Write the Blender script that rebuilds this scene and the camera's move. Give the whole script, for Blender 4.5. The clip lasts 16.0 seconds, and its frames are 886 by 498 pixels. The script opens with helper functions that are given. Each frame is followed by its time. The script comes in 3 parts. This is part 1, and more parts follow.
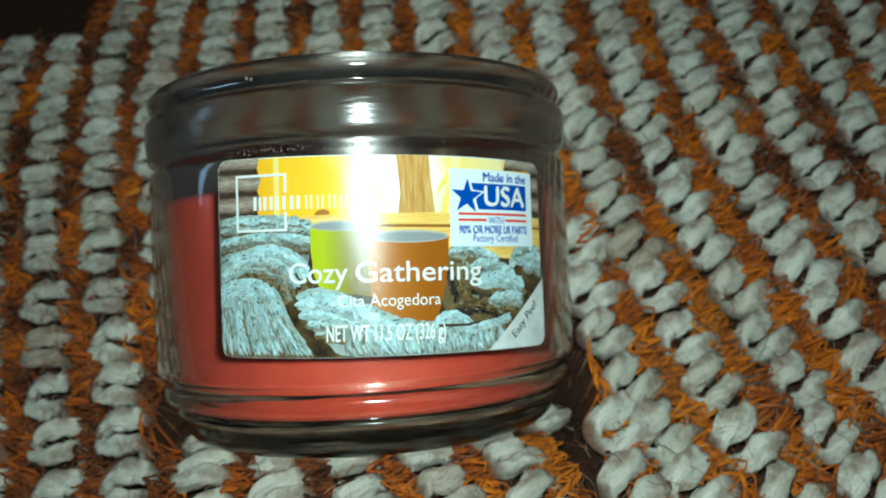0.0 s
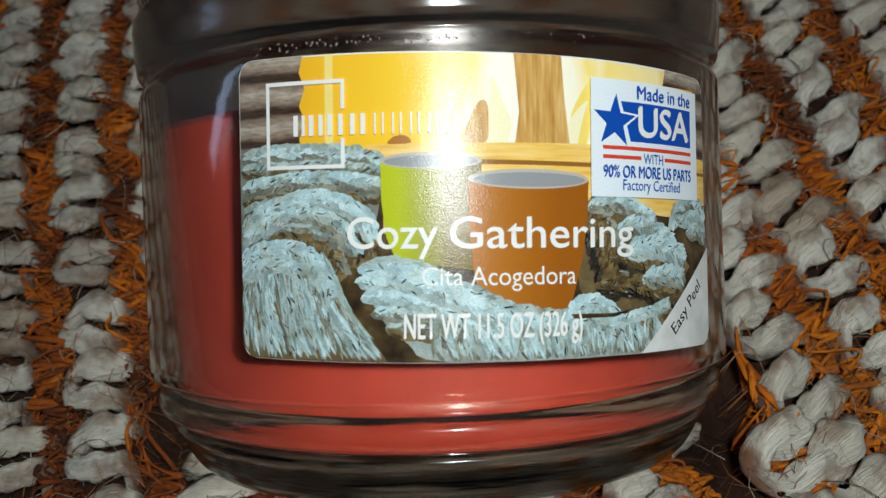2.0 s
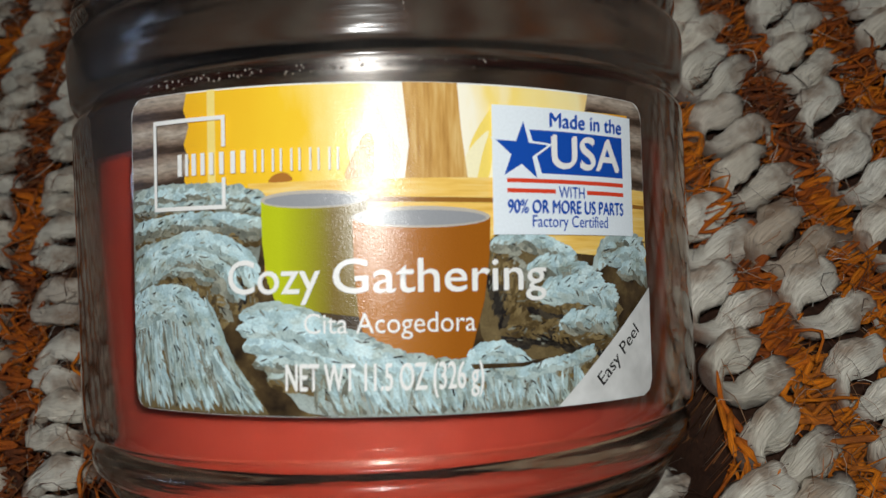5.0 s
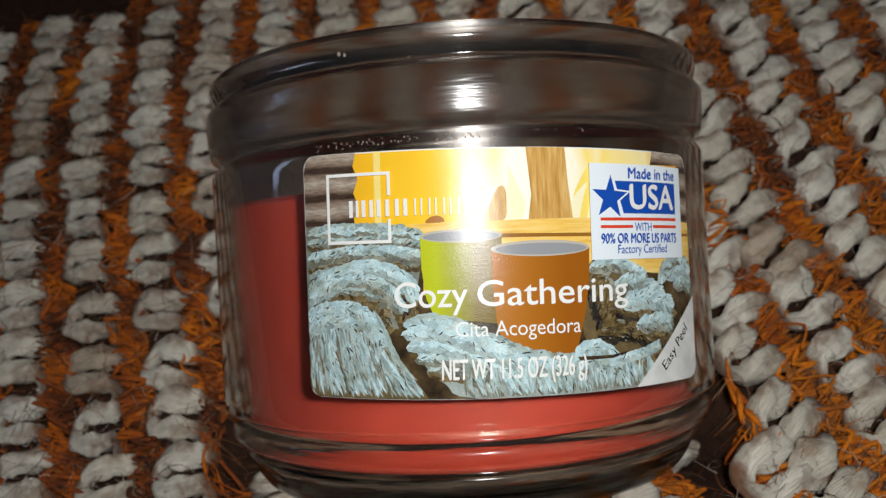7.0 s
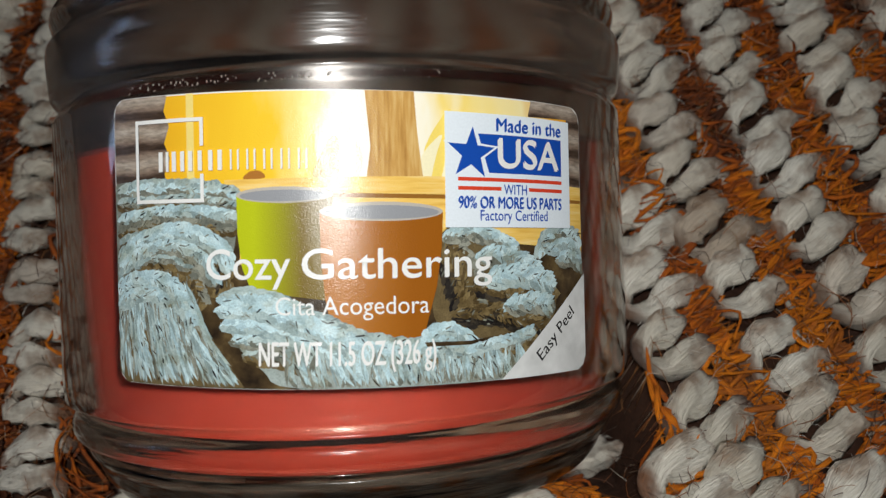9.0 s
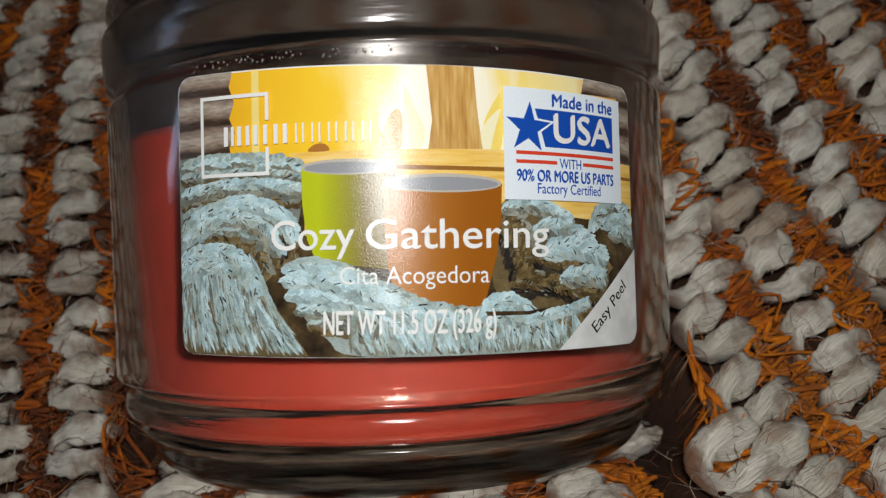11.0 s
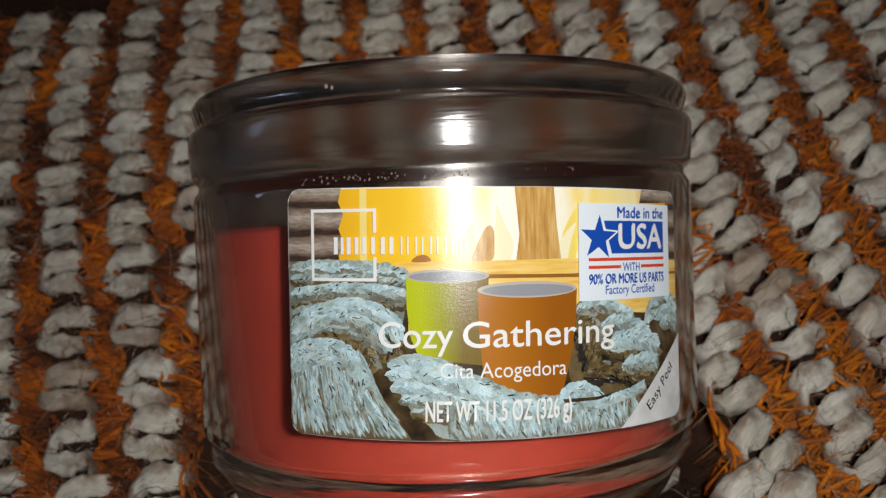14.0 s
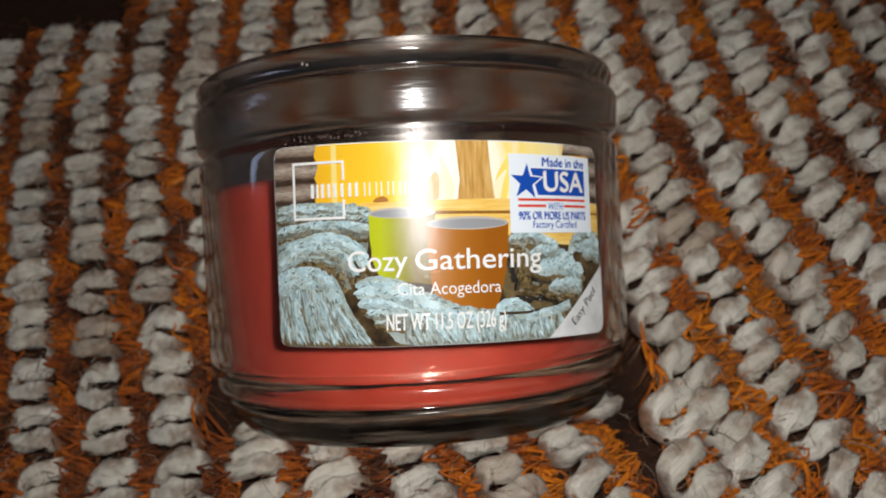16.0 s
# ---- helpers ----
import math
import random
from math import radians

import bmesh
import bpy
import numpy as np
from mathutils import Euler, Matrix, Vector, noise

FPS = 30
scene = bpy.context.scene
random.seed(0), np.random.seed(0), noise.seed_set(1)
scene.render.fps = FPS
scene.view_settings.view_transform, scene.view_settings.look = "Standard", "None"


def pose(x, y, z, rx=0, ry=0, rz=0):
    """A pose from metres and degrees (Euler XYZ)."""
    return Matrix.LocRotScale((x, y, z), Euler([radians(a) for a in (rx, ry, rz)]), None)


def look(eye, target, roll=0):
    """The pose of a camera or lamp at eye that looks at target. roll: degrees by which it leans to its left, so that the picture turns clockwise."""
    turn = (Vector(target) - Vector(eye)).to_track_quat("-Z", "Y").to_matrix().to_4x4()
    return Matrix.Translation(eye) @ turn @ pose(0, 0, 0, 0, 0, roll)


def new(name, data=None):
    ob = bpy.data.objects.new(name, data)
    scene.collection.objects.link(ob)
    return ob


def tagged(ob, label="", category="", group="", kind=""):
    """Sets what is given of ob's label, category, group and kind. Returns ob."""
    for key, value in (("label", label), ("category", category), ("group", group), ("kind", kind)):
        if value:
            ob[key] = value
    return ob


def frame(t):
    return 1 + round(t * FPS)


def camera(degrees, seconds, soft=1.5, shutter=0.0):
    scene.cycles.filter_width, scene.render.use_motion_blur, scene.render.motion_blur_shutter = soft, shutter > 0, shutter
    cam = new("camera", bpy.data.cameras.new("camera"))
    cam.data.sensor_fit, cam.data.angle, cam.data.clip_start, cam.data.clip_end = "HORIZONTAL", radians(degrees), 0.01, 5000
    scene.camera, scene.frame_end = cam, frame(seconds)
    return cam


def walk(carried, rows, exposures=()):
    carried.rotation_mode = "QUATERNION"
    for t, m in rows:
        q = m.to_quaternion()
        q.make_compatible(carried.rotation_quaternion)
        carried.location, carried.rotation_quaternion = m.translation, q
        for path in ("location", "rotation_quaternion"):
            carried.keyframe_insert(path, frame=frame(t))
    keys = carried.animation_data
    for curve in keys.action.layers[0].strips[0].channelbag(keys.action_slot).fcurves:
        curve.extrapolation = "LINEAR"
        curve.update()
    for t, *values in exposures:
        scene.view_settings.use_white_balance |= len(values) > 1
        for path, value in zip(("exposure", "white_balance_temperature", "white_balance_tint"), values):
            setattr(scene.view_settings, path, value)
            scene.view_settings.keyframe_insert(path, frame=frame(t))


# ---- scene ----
cam = camera(56.0, 16.0, soft=1.3)
cam.data.dof.use_dof, cam.data.dof.focus_distance, cam.data.dof.aperture_fstop = True, 0.122, 31.0
ROWS = [
    (0.0, 0.0148, -0.1028, 0.1870, 33.64, 0.63, -3.27),
    (0.5, 0.0136, -0.0809, 0.1692, 33.16, 1.07, -2.06),
    (1.0, 0.0034, -0.0696, 0.1567, 32.42, 0.84, -2.09),
    (1.5, -0.0021, -0.0674, 0.1497, 32.09, 0.45, -2.70),
    (2.0, -0.0007, -0.0739, 0.1399, 31.70, 0.45, -2.27),
    (2.5, 0.0077, -0.0826, 0.1376, 32.39, 1.48, -2.26),
    (3.0, 0.0230, -0.0881, 0.1366, 33.00, 2.71, -1.58),
    (3.5, 0.0305, -0.0858, 0.1358, 34.05, 4.65, -0.22),
    (4.0, 0.0334, -0.0762, 0.1306, 34.00, 5.91, 0.75),
    (4.5, 0.0304, -0.0667, 0.1303, 33.86, 6.60, 1.06),
    (7.0, -0.0018, -0.0813, 0.1642, 32.78, 2.36, -2.54),
    (7.5, 0.0011, -0.0756, 0.1675, 32.69, 1.84, -3.03),
    (8.0, 0.0112, -0.0737, 0.1649, 32.24, 1.85, -2.49),
    (8.5, 0.0207, -0.0725, 0.1523, 31.81, 2.63, -1.58),
    (9.0, 0.0245, -0.0731, 0.1439, 31.83, 3.47, -0.59),
    (9.5, 0.0220, -0.0749, 0.1404, 31.76, 3.44, -0.28),
    (10.0, 0.0189, -0.0747, 0.1411, 32.10, 3.69, -0.85),
    (12.5, 0.0099, -0.0891, 0.1523, 34.24, 3.55, -0.49),
    (13.0, -0.0062, -0.0836, 0.1583, 33.25, 1.30, -1.88),
    (13.5, -0.0074, -0.0756, 0.1617, 32.40, 0.46, -2.22),
    (14.0, -0.0023, -0.0727, 0.1672, 31.50, 0.61, -2.31),
    (14.5, 0.0059, -0.0768, 0.1735, 30.77, 0.80, -2.03),
    (15.0, 0.0089, -0.0870, 0.1788, 31.03, 1.24, -1.93),
    (15.5, 0.0036, -0.0956, 0.1817, 31.82, 1.52, -2.32),
    (16.0, 0.0070, -0.1008, 0.1853, 32.65, 1.93, -2.94),
]
walk(cam, [(t, pose(x, y, z, rx, ry, rz)) for t, x, y, z, rx, ry, rz in ROWS],
     [(0.0, 0.37, 5340, -23), (0.8, 0.22, 5340, -23), (1.5, 0.06, 5740, -6), (2.5, -0.02, 6080, 2), (4.0, -0.07, 6220, 5), (7.0, 0.06, 6310, 8), (8.0, 0.12, 6310, 8), (9.0, 0.02, 6310, 8), (10.0, -0.02, 6310, 8),
      (12.5, -0.19, 6370, 10), (14.0, -0.03, 6370, 10), (15.0, 0.11, 6370, 10), (16.0, 0.12, 6420, 11)])

# ---- light: the small white flash beside the lens, a cool narrow window far to the side, a dim dark room ----
world = bpy.data.worlds.new("world")
scene.world = world
world.use_nodes = True
world.node_tree.nodes["Background"].inputs["Color"].default_value = (0.75, 0.8, 1.0, 1)
world.node_tree.nodes["Background"].inputs["Strength"].default_value = 0.013

flash = bpy.data.lights.new("flash", "POINT")
flash.energy, flash.color, flash.shadow_soft_size = 1.15, (1.0, 0.97, 0.93), 0.010
new("flash", flash).location = (0.018, -0.082, 0.199)

window_light = bpy.data.lights.new("window_light", "AREA")
window_light.shape, window_light.size, window_light.size_y = "RECTANGLE", 0.07, 0.62
window_light.energy, window_light.color = 0.5, (0.55, 0.7, 1.0)
new("window_light", window_light).matrix_world = look((-1.78, 0.10, 0.52), (0, 0, 0.02))


# ---- materials ----
class Nodes:
    """A short way to wire a material."""

    def __init__(self, name, rough=0.6, **values):
        self.mat = bpy.data.materials.new(name)
        self.mat.use_nodes = True
        self.tree = self.mat.node_tree
        self.bsdf = self.tree.nodes["Principled BSDF"]
        self.bsdf.inputs["Roughness"].default_value = rough
        for key, value in values.items():
            self.bsdf.inputs[key.replace("_", " ")].default_value = value

    def put(self, value, socket):
        if isinstance(value, bpy.types.NodeSocket):
            self.tree.links.new(value, socket)
        elif isinstance(value, (tuple, list)) and len(value) == 3 and socket.type == "RGBA":
            socket.default_value = (*value, 1)
        elif value is not None:
            socket.default_value = value

    def coords(self, which="Object", scale=(1, 1, 1), turn=0.0):
        tc, mp = self.tree.nodes.new("ShaderNodeTexCoord"), self.tree.nodes.new("ShaderNodeMapping")
        mp.inputs["Scale"].default_value = scale
        mp.inputs["Rotation"].default_value = (0, 0, turn)
        self.tree.links.new(tc.outputs[which], mp.inputs["Vector"])
        return mp.outputs["Vector"]

    def noise(self, vec, scale, detail=3.0, rough=0.55, distort=0.0):
        n = self.tree.nodes.new("ShaderNodeTexNoise")
        n.inputs["Scale"].default_value, n.inputs["Detail"].default_value = scale, detail
        n.inputs["Roughness"].default_value, n.inputs["Distortion"].default_value = rough, distort
        self.put(vec, n.inputs["Vector"])
        return n.outputs["Fac"]

    def wave(self, vec, scale, distort=2.0, detail=2.0, dscale=1.0, along="X"):
        n = self.tree.nodes.new("ShaderNodeTexWave")
        n.bands_direction = along
        n.inputs["Scale"].default_value, n.inputs["Distortion"].default_value = scale, distort
        n.inputs["Detail"].default_value, n.inputs["Detail Scale"].default_value = detail, dscale
        self.put(vec, n.inputs["Vector"])
        return n.outputs["Fac"]

    def ramp(self, fac, *stops):
        n = self.tree.nodes.new("ShaderNodeValToRGB")
        els = n.color_ramp.elements
        while len(els) < len(stops):
            els.new(0.5)
        for el, (at, col) in zip(els, stops):
            el.position, el.color = at, (*col, 1)
        self.put(fac, n.inputs["Fac"])
        return n.outputs["Color"]

    def mix(self, fac, a, b, kind="MIX"):
        n = self.tree.nodes.new("ShaderNodeMix")
        n.data_type, n.blend_type = "RGBA", kind
        self.put(fac, n.inputs["Factor"]), self.put(a, n.inputs["A"]), self.put(b, n.inputs["B"])
        for s in n.inputs:
            if s.type == "RGBA" and s.name == "A":
                self.put(a, s)
            if s.type == "RGBA" and s.name == "B":
                self.put(b, s)
        return [o for o in n.outputs if o.type == "RGBA"][0]

    def sums(self, kind, a, b):
        n = self.tree.nodes.new("ShaderNodeMath")
        n.operation = kind
        self.put(a, n.inputs[0]), self.put(b, n.inputs[1])
        return n.outputs[0]

    def axis(self, vec, which):
        n = self.tree.nodes.new("ShaderNodeSeparateXYZ")
        self.put(vec, n.inputs[0])
        return n.outputs[which]

    def chance(self):
        """A number of its own for every object and every loose piece of a mesh."""
        a = self.tree.nodes.new("ShaderNodeObjectInfo").outputs["Random"]
        b = self.tree.nodes.new("ShaderNodeNewGeometry").outputs["Random Per Island"]
        return self.sums("FRACT", self.sums("ADD", a, b), 0.0)

    def colour(self, value):
        self.put(value, self.bsdf.inputs["Base Color"])
        return self

    def bump(self, height, strength=0.3, distance=0.0005):
        n = self.tree.nodes.new("ShaderNodeBump")
        n.inputs["Strength"].default_value, n.inputs["Distance"].default_value = strength, distance
        self.put(height, n.inputs["Height"])
        self.tree.links.new(n.outputs["Normal"], self.bsdf.inputs["Normal"])
        return self


def yarn_white(name="pale_roving", ends=True):
    m = Nodes(name, 0.85)
    fibre = m.noise(m.coords("UV", (0.30, 5.0, 1), 0.35), 9, 5, 0.65, 0.9)
    patch = m.noise(m.coords("Object", (1, 1, 1)), 150, 3)
    base = m.ramp(m.chance(), (0.0, (0.75, 0.70, 0.59)), (0.40, (0.91, 0.87, 0.77)), (0.72, (0.88, 0.81, 0.68)), (0.90, (0.74, 0.66, 0.56)), (1.0, (0.60, 0.48, 0.36)))
    strands = m.ramp(fibre, (0.30, (0.46, 0.40, 0.33)), (0.40, (0.86, 0.84, 0.80)), (0.55, (0.98, 0.98, 0.97)), (0.75, (1.12, 1.12, 1.12)))
    c = m.mix(1.0, base, strands, "MULTIPLY")
    tint = m.ramp(patch, (0.50, (0, 0, 0)), (0.68, (1, 1, 1)))
    c = m.mix(m.sums("MULTIPLY", tint, 0.7), c, (0.26, 0.13, 0.055))
    if ends:
        # the loop ends are felted with rust wool
        away = m.sums("MULTIPLY", m.sums("ABSOLUTE", m.axis(m.coords("Object"), 0), 0.0), 100.0)
        away = m.sums("ADD", away, m.sums("MULTIPLY", m.sums("SUBTRACT", patch, 0.5), 0.7))
        rust = m.ramp(m.chance(), (0.2, (0.09, 0.034, 0.016)), (0.5, (0.24, 0.085, 0.022)), (0.8, (0.16, 0.085, 0.045)))
        c = m.mix(m.ramp(away, (0.50, (0, 0, 0)), (0.78, (0.9, 0.9, 0.9))), c, rust)
    m.bsdf.inputs["Sheen Weight"].default_value = 0.15
    m.bsdf.inputs["Specular IOR Level"].default_value = 0.35
    return m.colour(c).bump(fibre, 1.0, 0.0009).mat


def yarn_dark():
    m = Nodes("rust_and_brown_wool", 0.85)
    where = m.coords("Object", (1, 1, 1))
    broad = m.noise(where, 38, 2, 0.5, 0.4)
    patch = m.noise(where, 150, 3, 0.55, 0.5)
    fibre = m.noise(m.coords("UV", (0.3, 3.5, 1), 0.3), 9, 4, 0.6, 0.6)
    both = m.sums("ADD", m.sums("MULTIPLY", broad, 0.62), m.sums("ADD", m.sums("MULTIPLY", patch, 0.26), m.sums("MULTIPLY", m.chance(), 0.12)))
    # the dye goes from brown to rust across the blanket
    shift = m.sums("MINIMUM", m.sums("MAXIMUM", m.sums("MULTIPLY", m.axis(where, 0), 0.45), -0.055), 0.035)
    both = m.sums("ADD", both, shift)
    c = m.ramp(both, (0.35, (0.080, 0.030, 0.016)), (0.41, (0.22, 0.062, 0.020)), (0.465, (0.46, 0.108, 0.018)), (0.53, (0.74, 0.185, 0.014)),
               (0.60, (0.95, 0.28, 0.012)), (0.69, (0.46, 0.14, 0.03)))
    c = m.mix(1.0, c, m.ramp(fibre, (0.3, (0.45, 0.42, 0.4)), (0.6, (1.1, 1.1, 1.1))), "MULTIPLY")
    m.bsdf.inputs["Specular IOR Level"].default_value = 0.2
    return m.colour(c).bump(fibre, 0.8, 0.0006).mat


def hair_mat():
    m = Nodes("stray_fibre", 0.55)
    c = m.ramp(m.chance(), (0.0, (0.04, 0.018, 0.012)), (0.4, (0.10, 0.035, 0.015)), (0.6, (0.36, 0.11, 0.02)), (0.82, (0.32, 0.16, 0.06)), (1.0, (0.55, 0.50, 0.42)))
    return m.colour(c).mat


def cloth(name, dark, light, scale=900):
    m = Nodes(name, 0.9)
    vec = m.coords("Object", (1, 1, 1))
    weave = m.noise(vec, scale, 4)
    c = m.mix(m.noise(vec, 12, 3), dark, light)
    c = m.mix(1.0, c, m.ramp(weave, (0.3, (0.6, 0.6, 0.6)), (0.7, (1.15, 1.15, 1.15))), "MULTIPLY")
    return m.colour(c).bump(weave, 0.5, 0.0006).mat


def paint(name, col, rough=0.7):
    m = Nodes(name, rough)
    vec = m.coords("Object", (1, 1, 1))
    n = m.noise(vec, 3, 4)
    c = m.mix(1.0, col, m.ramp(n, (0.3, (0.88, 0.87, 0.86)), (0.7, (1, 1, 1))), "MULTIPLY")
    return m.colour(c).bump(m.noise(vec, 220, 3), 0.15, 0.001).mat


def glass_mat(name="smoky_clear_glass", haze=0.0, ripple=0.025, clear=1.0, grain=(25, 420, 25), caustic=0.0, tint=(1, 1, 1)):
    m = Nodes(name, 0.0, IOR=1.5, Transmission_Weight=1.0)
    vec = m.coords("Object", (1, 1, 1))
    c = m.mix(m.noise(vec, 60, 3), tuple(min(1.0, q * clear * w) for q, w in zip((0.52, 0.465, 0.415), tint)), tuple(min(1.0, q * clear * w) for q, w in zip((0.62, 0.56, 0.505), tint)))
    smear = m.noise(m.coords("Object", grain), 1.0, 3)
    m.put(m.ramp(m.noise(vec, 90, 4), (0.4, (haze, haze, haze)), (0.85, (haze + 0.1, haze + 0.1, haze + 0.1))), m.bsdf.inputs["Roughness"])
    # diffuse streaks stand in for light gathered by the thick glass
    if caustic:
        keep = m.ramp(smear, (0.49, (1, 1, 1)), (0.66, (1 - caustic, 1 - caustic, 1 - caustic)))
        m.put(keep, m.bsdf.inputs["Transmission Weight"])
    return m.colour(c).bump(smear, ripple, 0.0006).mat


def wax_mat():
    m = Nodes("red_wax", 0.42)
    vec = m.coords("Object", (1, 1, 1))
    c = m.mix(m.noise(vec, 45, 4), (0.37, 0.050, 0.033), (0.46, 0.066, 0.044))
    m.bsdf.inputs["Subsurface Weight"].default_value = 0.25
    m.bsdf.inputs["Subsurface Radius"].default_value = (0.006, 0.002, 0.001)
    m.bsdf.inputs["Subsurface Scale"].default_value = 0.5
    return m.colour(c).bump(m.noise(vec, 300, 3), 0.1, 0.0003).mat


PRINT_GLOSS = 0.22


def print_mat(name, make):
    """A printed and varnished paper: make(m) gives the colour from label coordinates in centimetres."""
    m = Nodes(name, PRINT_GLOSS)
    m.bsdf.inputs["Specular IOR Level"].default_value = 0.36
    m.colour(make(m))
    return m.bump(m.noise(m.coords("UV"), 46, 2), 0.38, 0.00007).mat


def flat_ink(col):
    return lambda m: m.mix(1.0, col, m.ramp(m.noise(m.coords("UV"), 30, 2), (0.3, (0.94, 0.94, 0.94)), (0.7, (1, 1, 1))), "MULTIPLY")


def fire_print(m):
    vec = m.coords("UV")
    n = m.noise(m.coords("UV", (1.0, 0.35, 1)), 2.2, 3)
    u = m.sums("ADD", m.axis(vec, 0), m.sums("MULTIPLY", m.sums("SUBTRACT", n, 0.5), 1.1))
    pos = m.sums("ADD", m.sums("MULTIPLY", u, 0.125), 0.5)
    return m.ramp(pos, (0.16, (0.86, 0.47, 0.02)), (0.34, (0.90, 0.58, 0.03)), (0.42, (0.93, 0.78, 0.28)), (0.47, (0.95, 0.92, 0.80)),
                  (0.60, (0.95, 0.90, 0.72)), (0.66, (0.93, 0.72, 0.20)), (0.78, (0.92, 0.80, 0.42)), (0.86, (0.80, 0.40, 0.03)))


def logs_print(m):
    vec = m.coords("UV")
    bands = m.wave(vec, 0.75, 1.2, 2, 2.0, "Y")
    c = m.ramp(bands, (0.05, (0.060, 0.038, 0.026)), (0.28, (0.22, 0.155, 0.115)), (0.8, (0.34, 0.27, 0.21)), (1.0, (0.44, 0.37, 0.30)))
    return m.mix(1.0, c, m.ramp(m.noise(m.coords("UV", (2, 9, 1)), 3, 4), (0.3, (0.55, 0.55, 0.55)), (0.7, (1.2, 1.2, 1.2))), "MULTIPLY")


def wood_print(m):
    n = m.noise(m.coords("UV", (7, 0.6, 1)), 2, 4)
    return m.ramp(n, (0.25, (0.36, 0.17, 0.035)), (0.5, (0.58, 0.33, 0.09)), (0.75, (0.74, 0.52, 0.21)))


def shelf_print(m):
    n = m.noise(m.coords("UV", (0.6, 7, 1)), 2, 4)
    return m.ramp(n, (0.25, (0.68, 0.38, 0.06)), (0.5, (0.86, 0.56, 0.13)), (0.8, (0.90, 0.73, 0.34)))


def mug_print(left, right, where, width):
    def make(m):
        vec = m.coords("UV")
        pos = m.sums("MULTIPLY", m.sums("SUBTRACT", m.axis(vec, 0), where), 1 / width)
        c = m.ramp(pos, (0.0, left), (0.20, left), (0.74, right))
        return m.mix(1.0, c, m.ramp(m.noise(vec, 120, 2), (0.3, (0.8, 0.8, 0.8)), (0.7, (1.1, 1.1, 1.1))), "MULTIPLY")
    return make


def yarn_print(dark, mid, light):
    """Printed strands of wool, each of its own tone, finely flecked."""
    def make(m):
        tuft = m.sums("ADD", m.sums("MULTIPLY", m.chance(), 0.55), m.sums("MULTIPLY", m.noise(m.coords("UV"), 7, 3, 0.6, 0.5), 0.5))
        c = m.ramp(tuft, (0.20, dark), (0.48, mid), (0.80, light))
        c = m.mix(1.0, c, m.ramp(m.noise(m.coords("UV"), 2.3, 3, 0.6, 0.7), (0.34, (0.70, 0.66, 0.57)), (0.50, (0.96, 0.96, 0.95)), (0.66, (1.10, 1.10, 1.10))), "MULTIPLY")
        return m.mix(1.0, c, m.ramp(m.noise(m.coords("UV"), 42, 3), (0.3, (0.74, 0.74, 0.73)), (0.62, (1.05, 1.05, 1.05))), "MULTIPLY")
    return make


def dark_print(m):
    return m.ramp(m.noise(m.coords("UV"), 3, 4), (0.3, (0.018, 0.012, 0.008)), (0.55, (0.07, 0.045, 0.02)), (0.75, (0.17, 0.12, 0.05)))


def peel_print(m):
    return m.ramp(m.noise(m.coords("UV", (1, 1, 1), 0.7), 2.0, 3), (0.3, (0.55, 0.56, 0.55)), (0.7, (0.78, 0.79, 0.78)))


WHITE_YARN, OUTER_YARN, DARK_YARN, FIBRE = yarn_white(), yarn_white("outer_roving", False), yarn_dark(), hair_mat()
BACKING = cloth("dark_brown_knit_backing", (0.040, 0.018, 0.010), (0.090, 0.034, 0.015))
SHEET = cloth("dark_slate_sheet", (0.030, 0.036, 0.045), (0.050, 0.058, 0.068))
FUZZ = paint("pale_wool_fuzz", (0.70, 0.67, 0.60), 0.8)
SPECK = paint("pale_speck", (0.26, 0.22, 0.19), 0.35)
GLASS, WAX = glass_mat("smoky_clear_glass", 0.04), wax_mat()
HAZE = glass_mat("wax_hazed_glass", 0.20, 0.10, 0.62, (110, 40, 110))
# base and steps carry painted streaks of caught light
BASE = glass_mat("rippled_base_glass", 0.14, 0.60, 1.0, (45, 480, 45), 0.12, (1.15, 1.0, 0.82))
STEP = glass_mat("streaked_step_glass", 0.14, 0.50, 0.92, (50, 620, 50), 0.06, (1.12, 1.0, 0.85))
RIM = glass_mat("worn_rim_glass", 0.03, 0.08, 1.1)
COLLAR = glass_mat("rippled_collar_glass", 0.13, 0.26, 1.0, (35, 330, 35))


# ---- mesh helpers ----
def part(name, bm, material, parent=None, label="", smooth=True, kind=""):
    me = bpy.data.meshes.new(name)
    bm.to_mesh(me)
    bm.free()
    me.materials.append(material)
    for f in me.polygons:
        f.use_smooth = smooth
    ob = new(name, me)
    ob.parent = parent
    return tagged(ob, label=label, kind=kind)


def spline(points, steps):
    """A smooth curve through points (Catmull and Rom)."""
    pts = [np.array(q, float) for q in points]
    pts = [2 * pts[0] - pts[1], *pts, 2 * pts[-1] - pts[-2]]
    out = []
    for i in range(1, len(pts) - 2):
        a, b, c, d = pts[i - 1:i + 3]
        for s in range(steps):
            t = s / steps
            out.append(0.5 * (2 * b + (c - a) * t + (2 * a - 5 * b + 4 * c - d) * t * t + (3 * b - a - 3 * c + d) * t ** 3))
    return out + [pts[-2]]


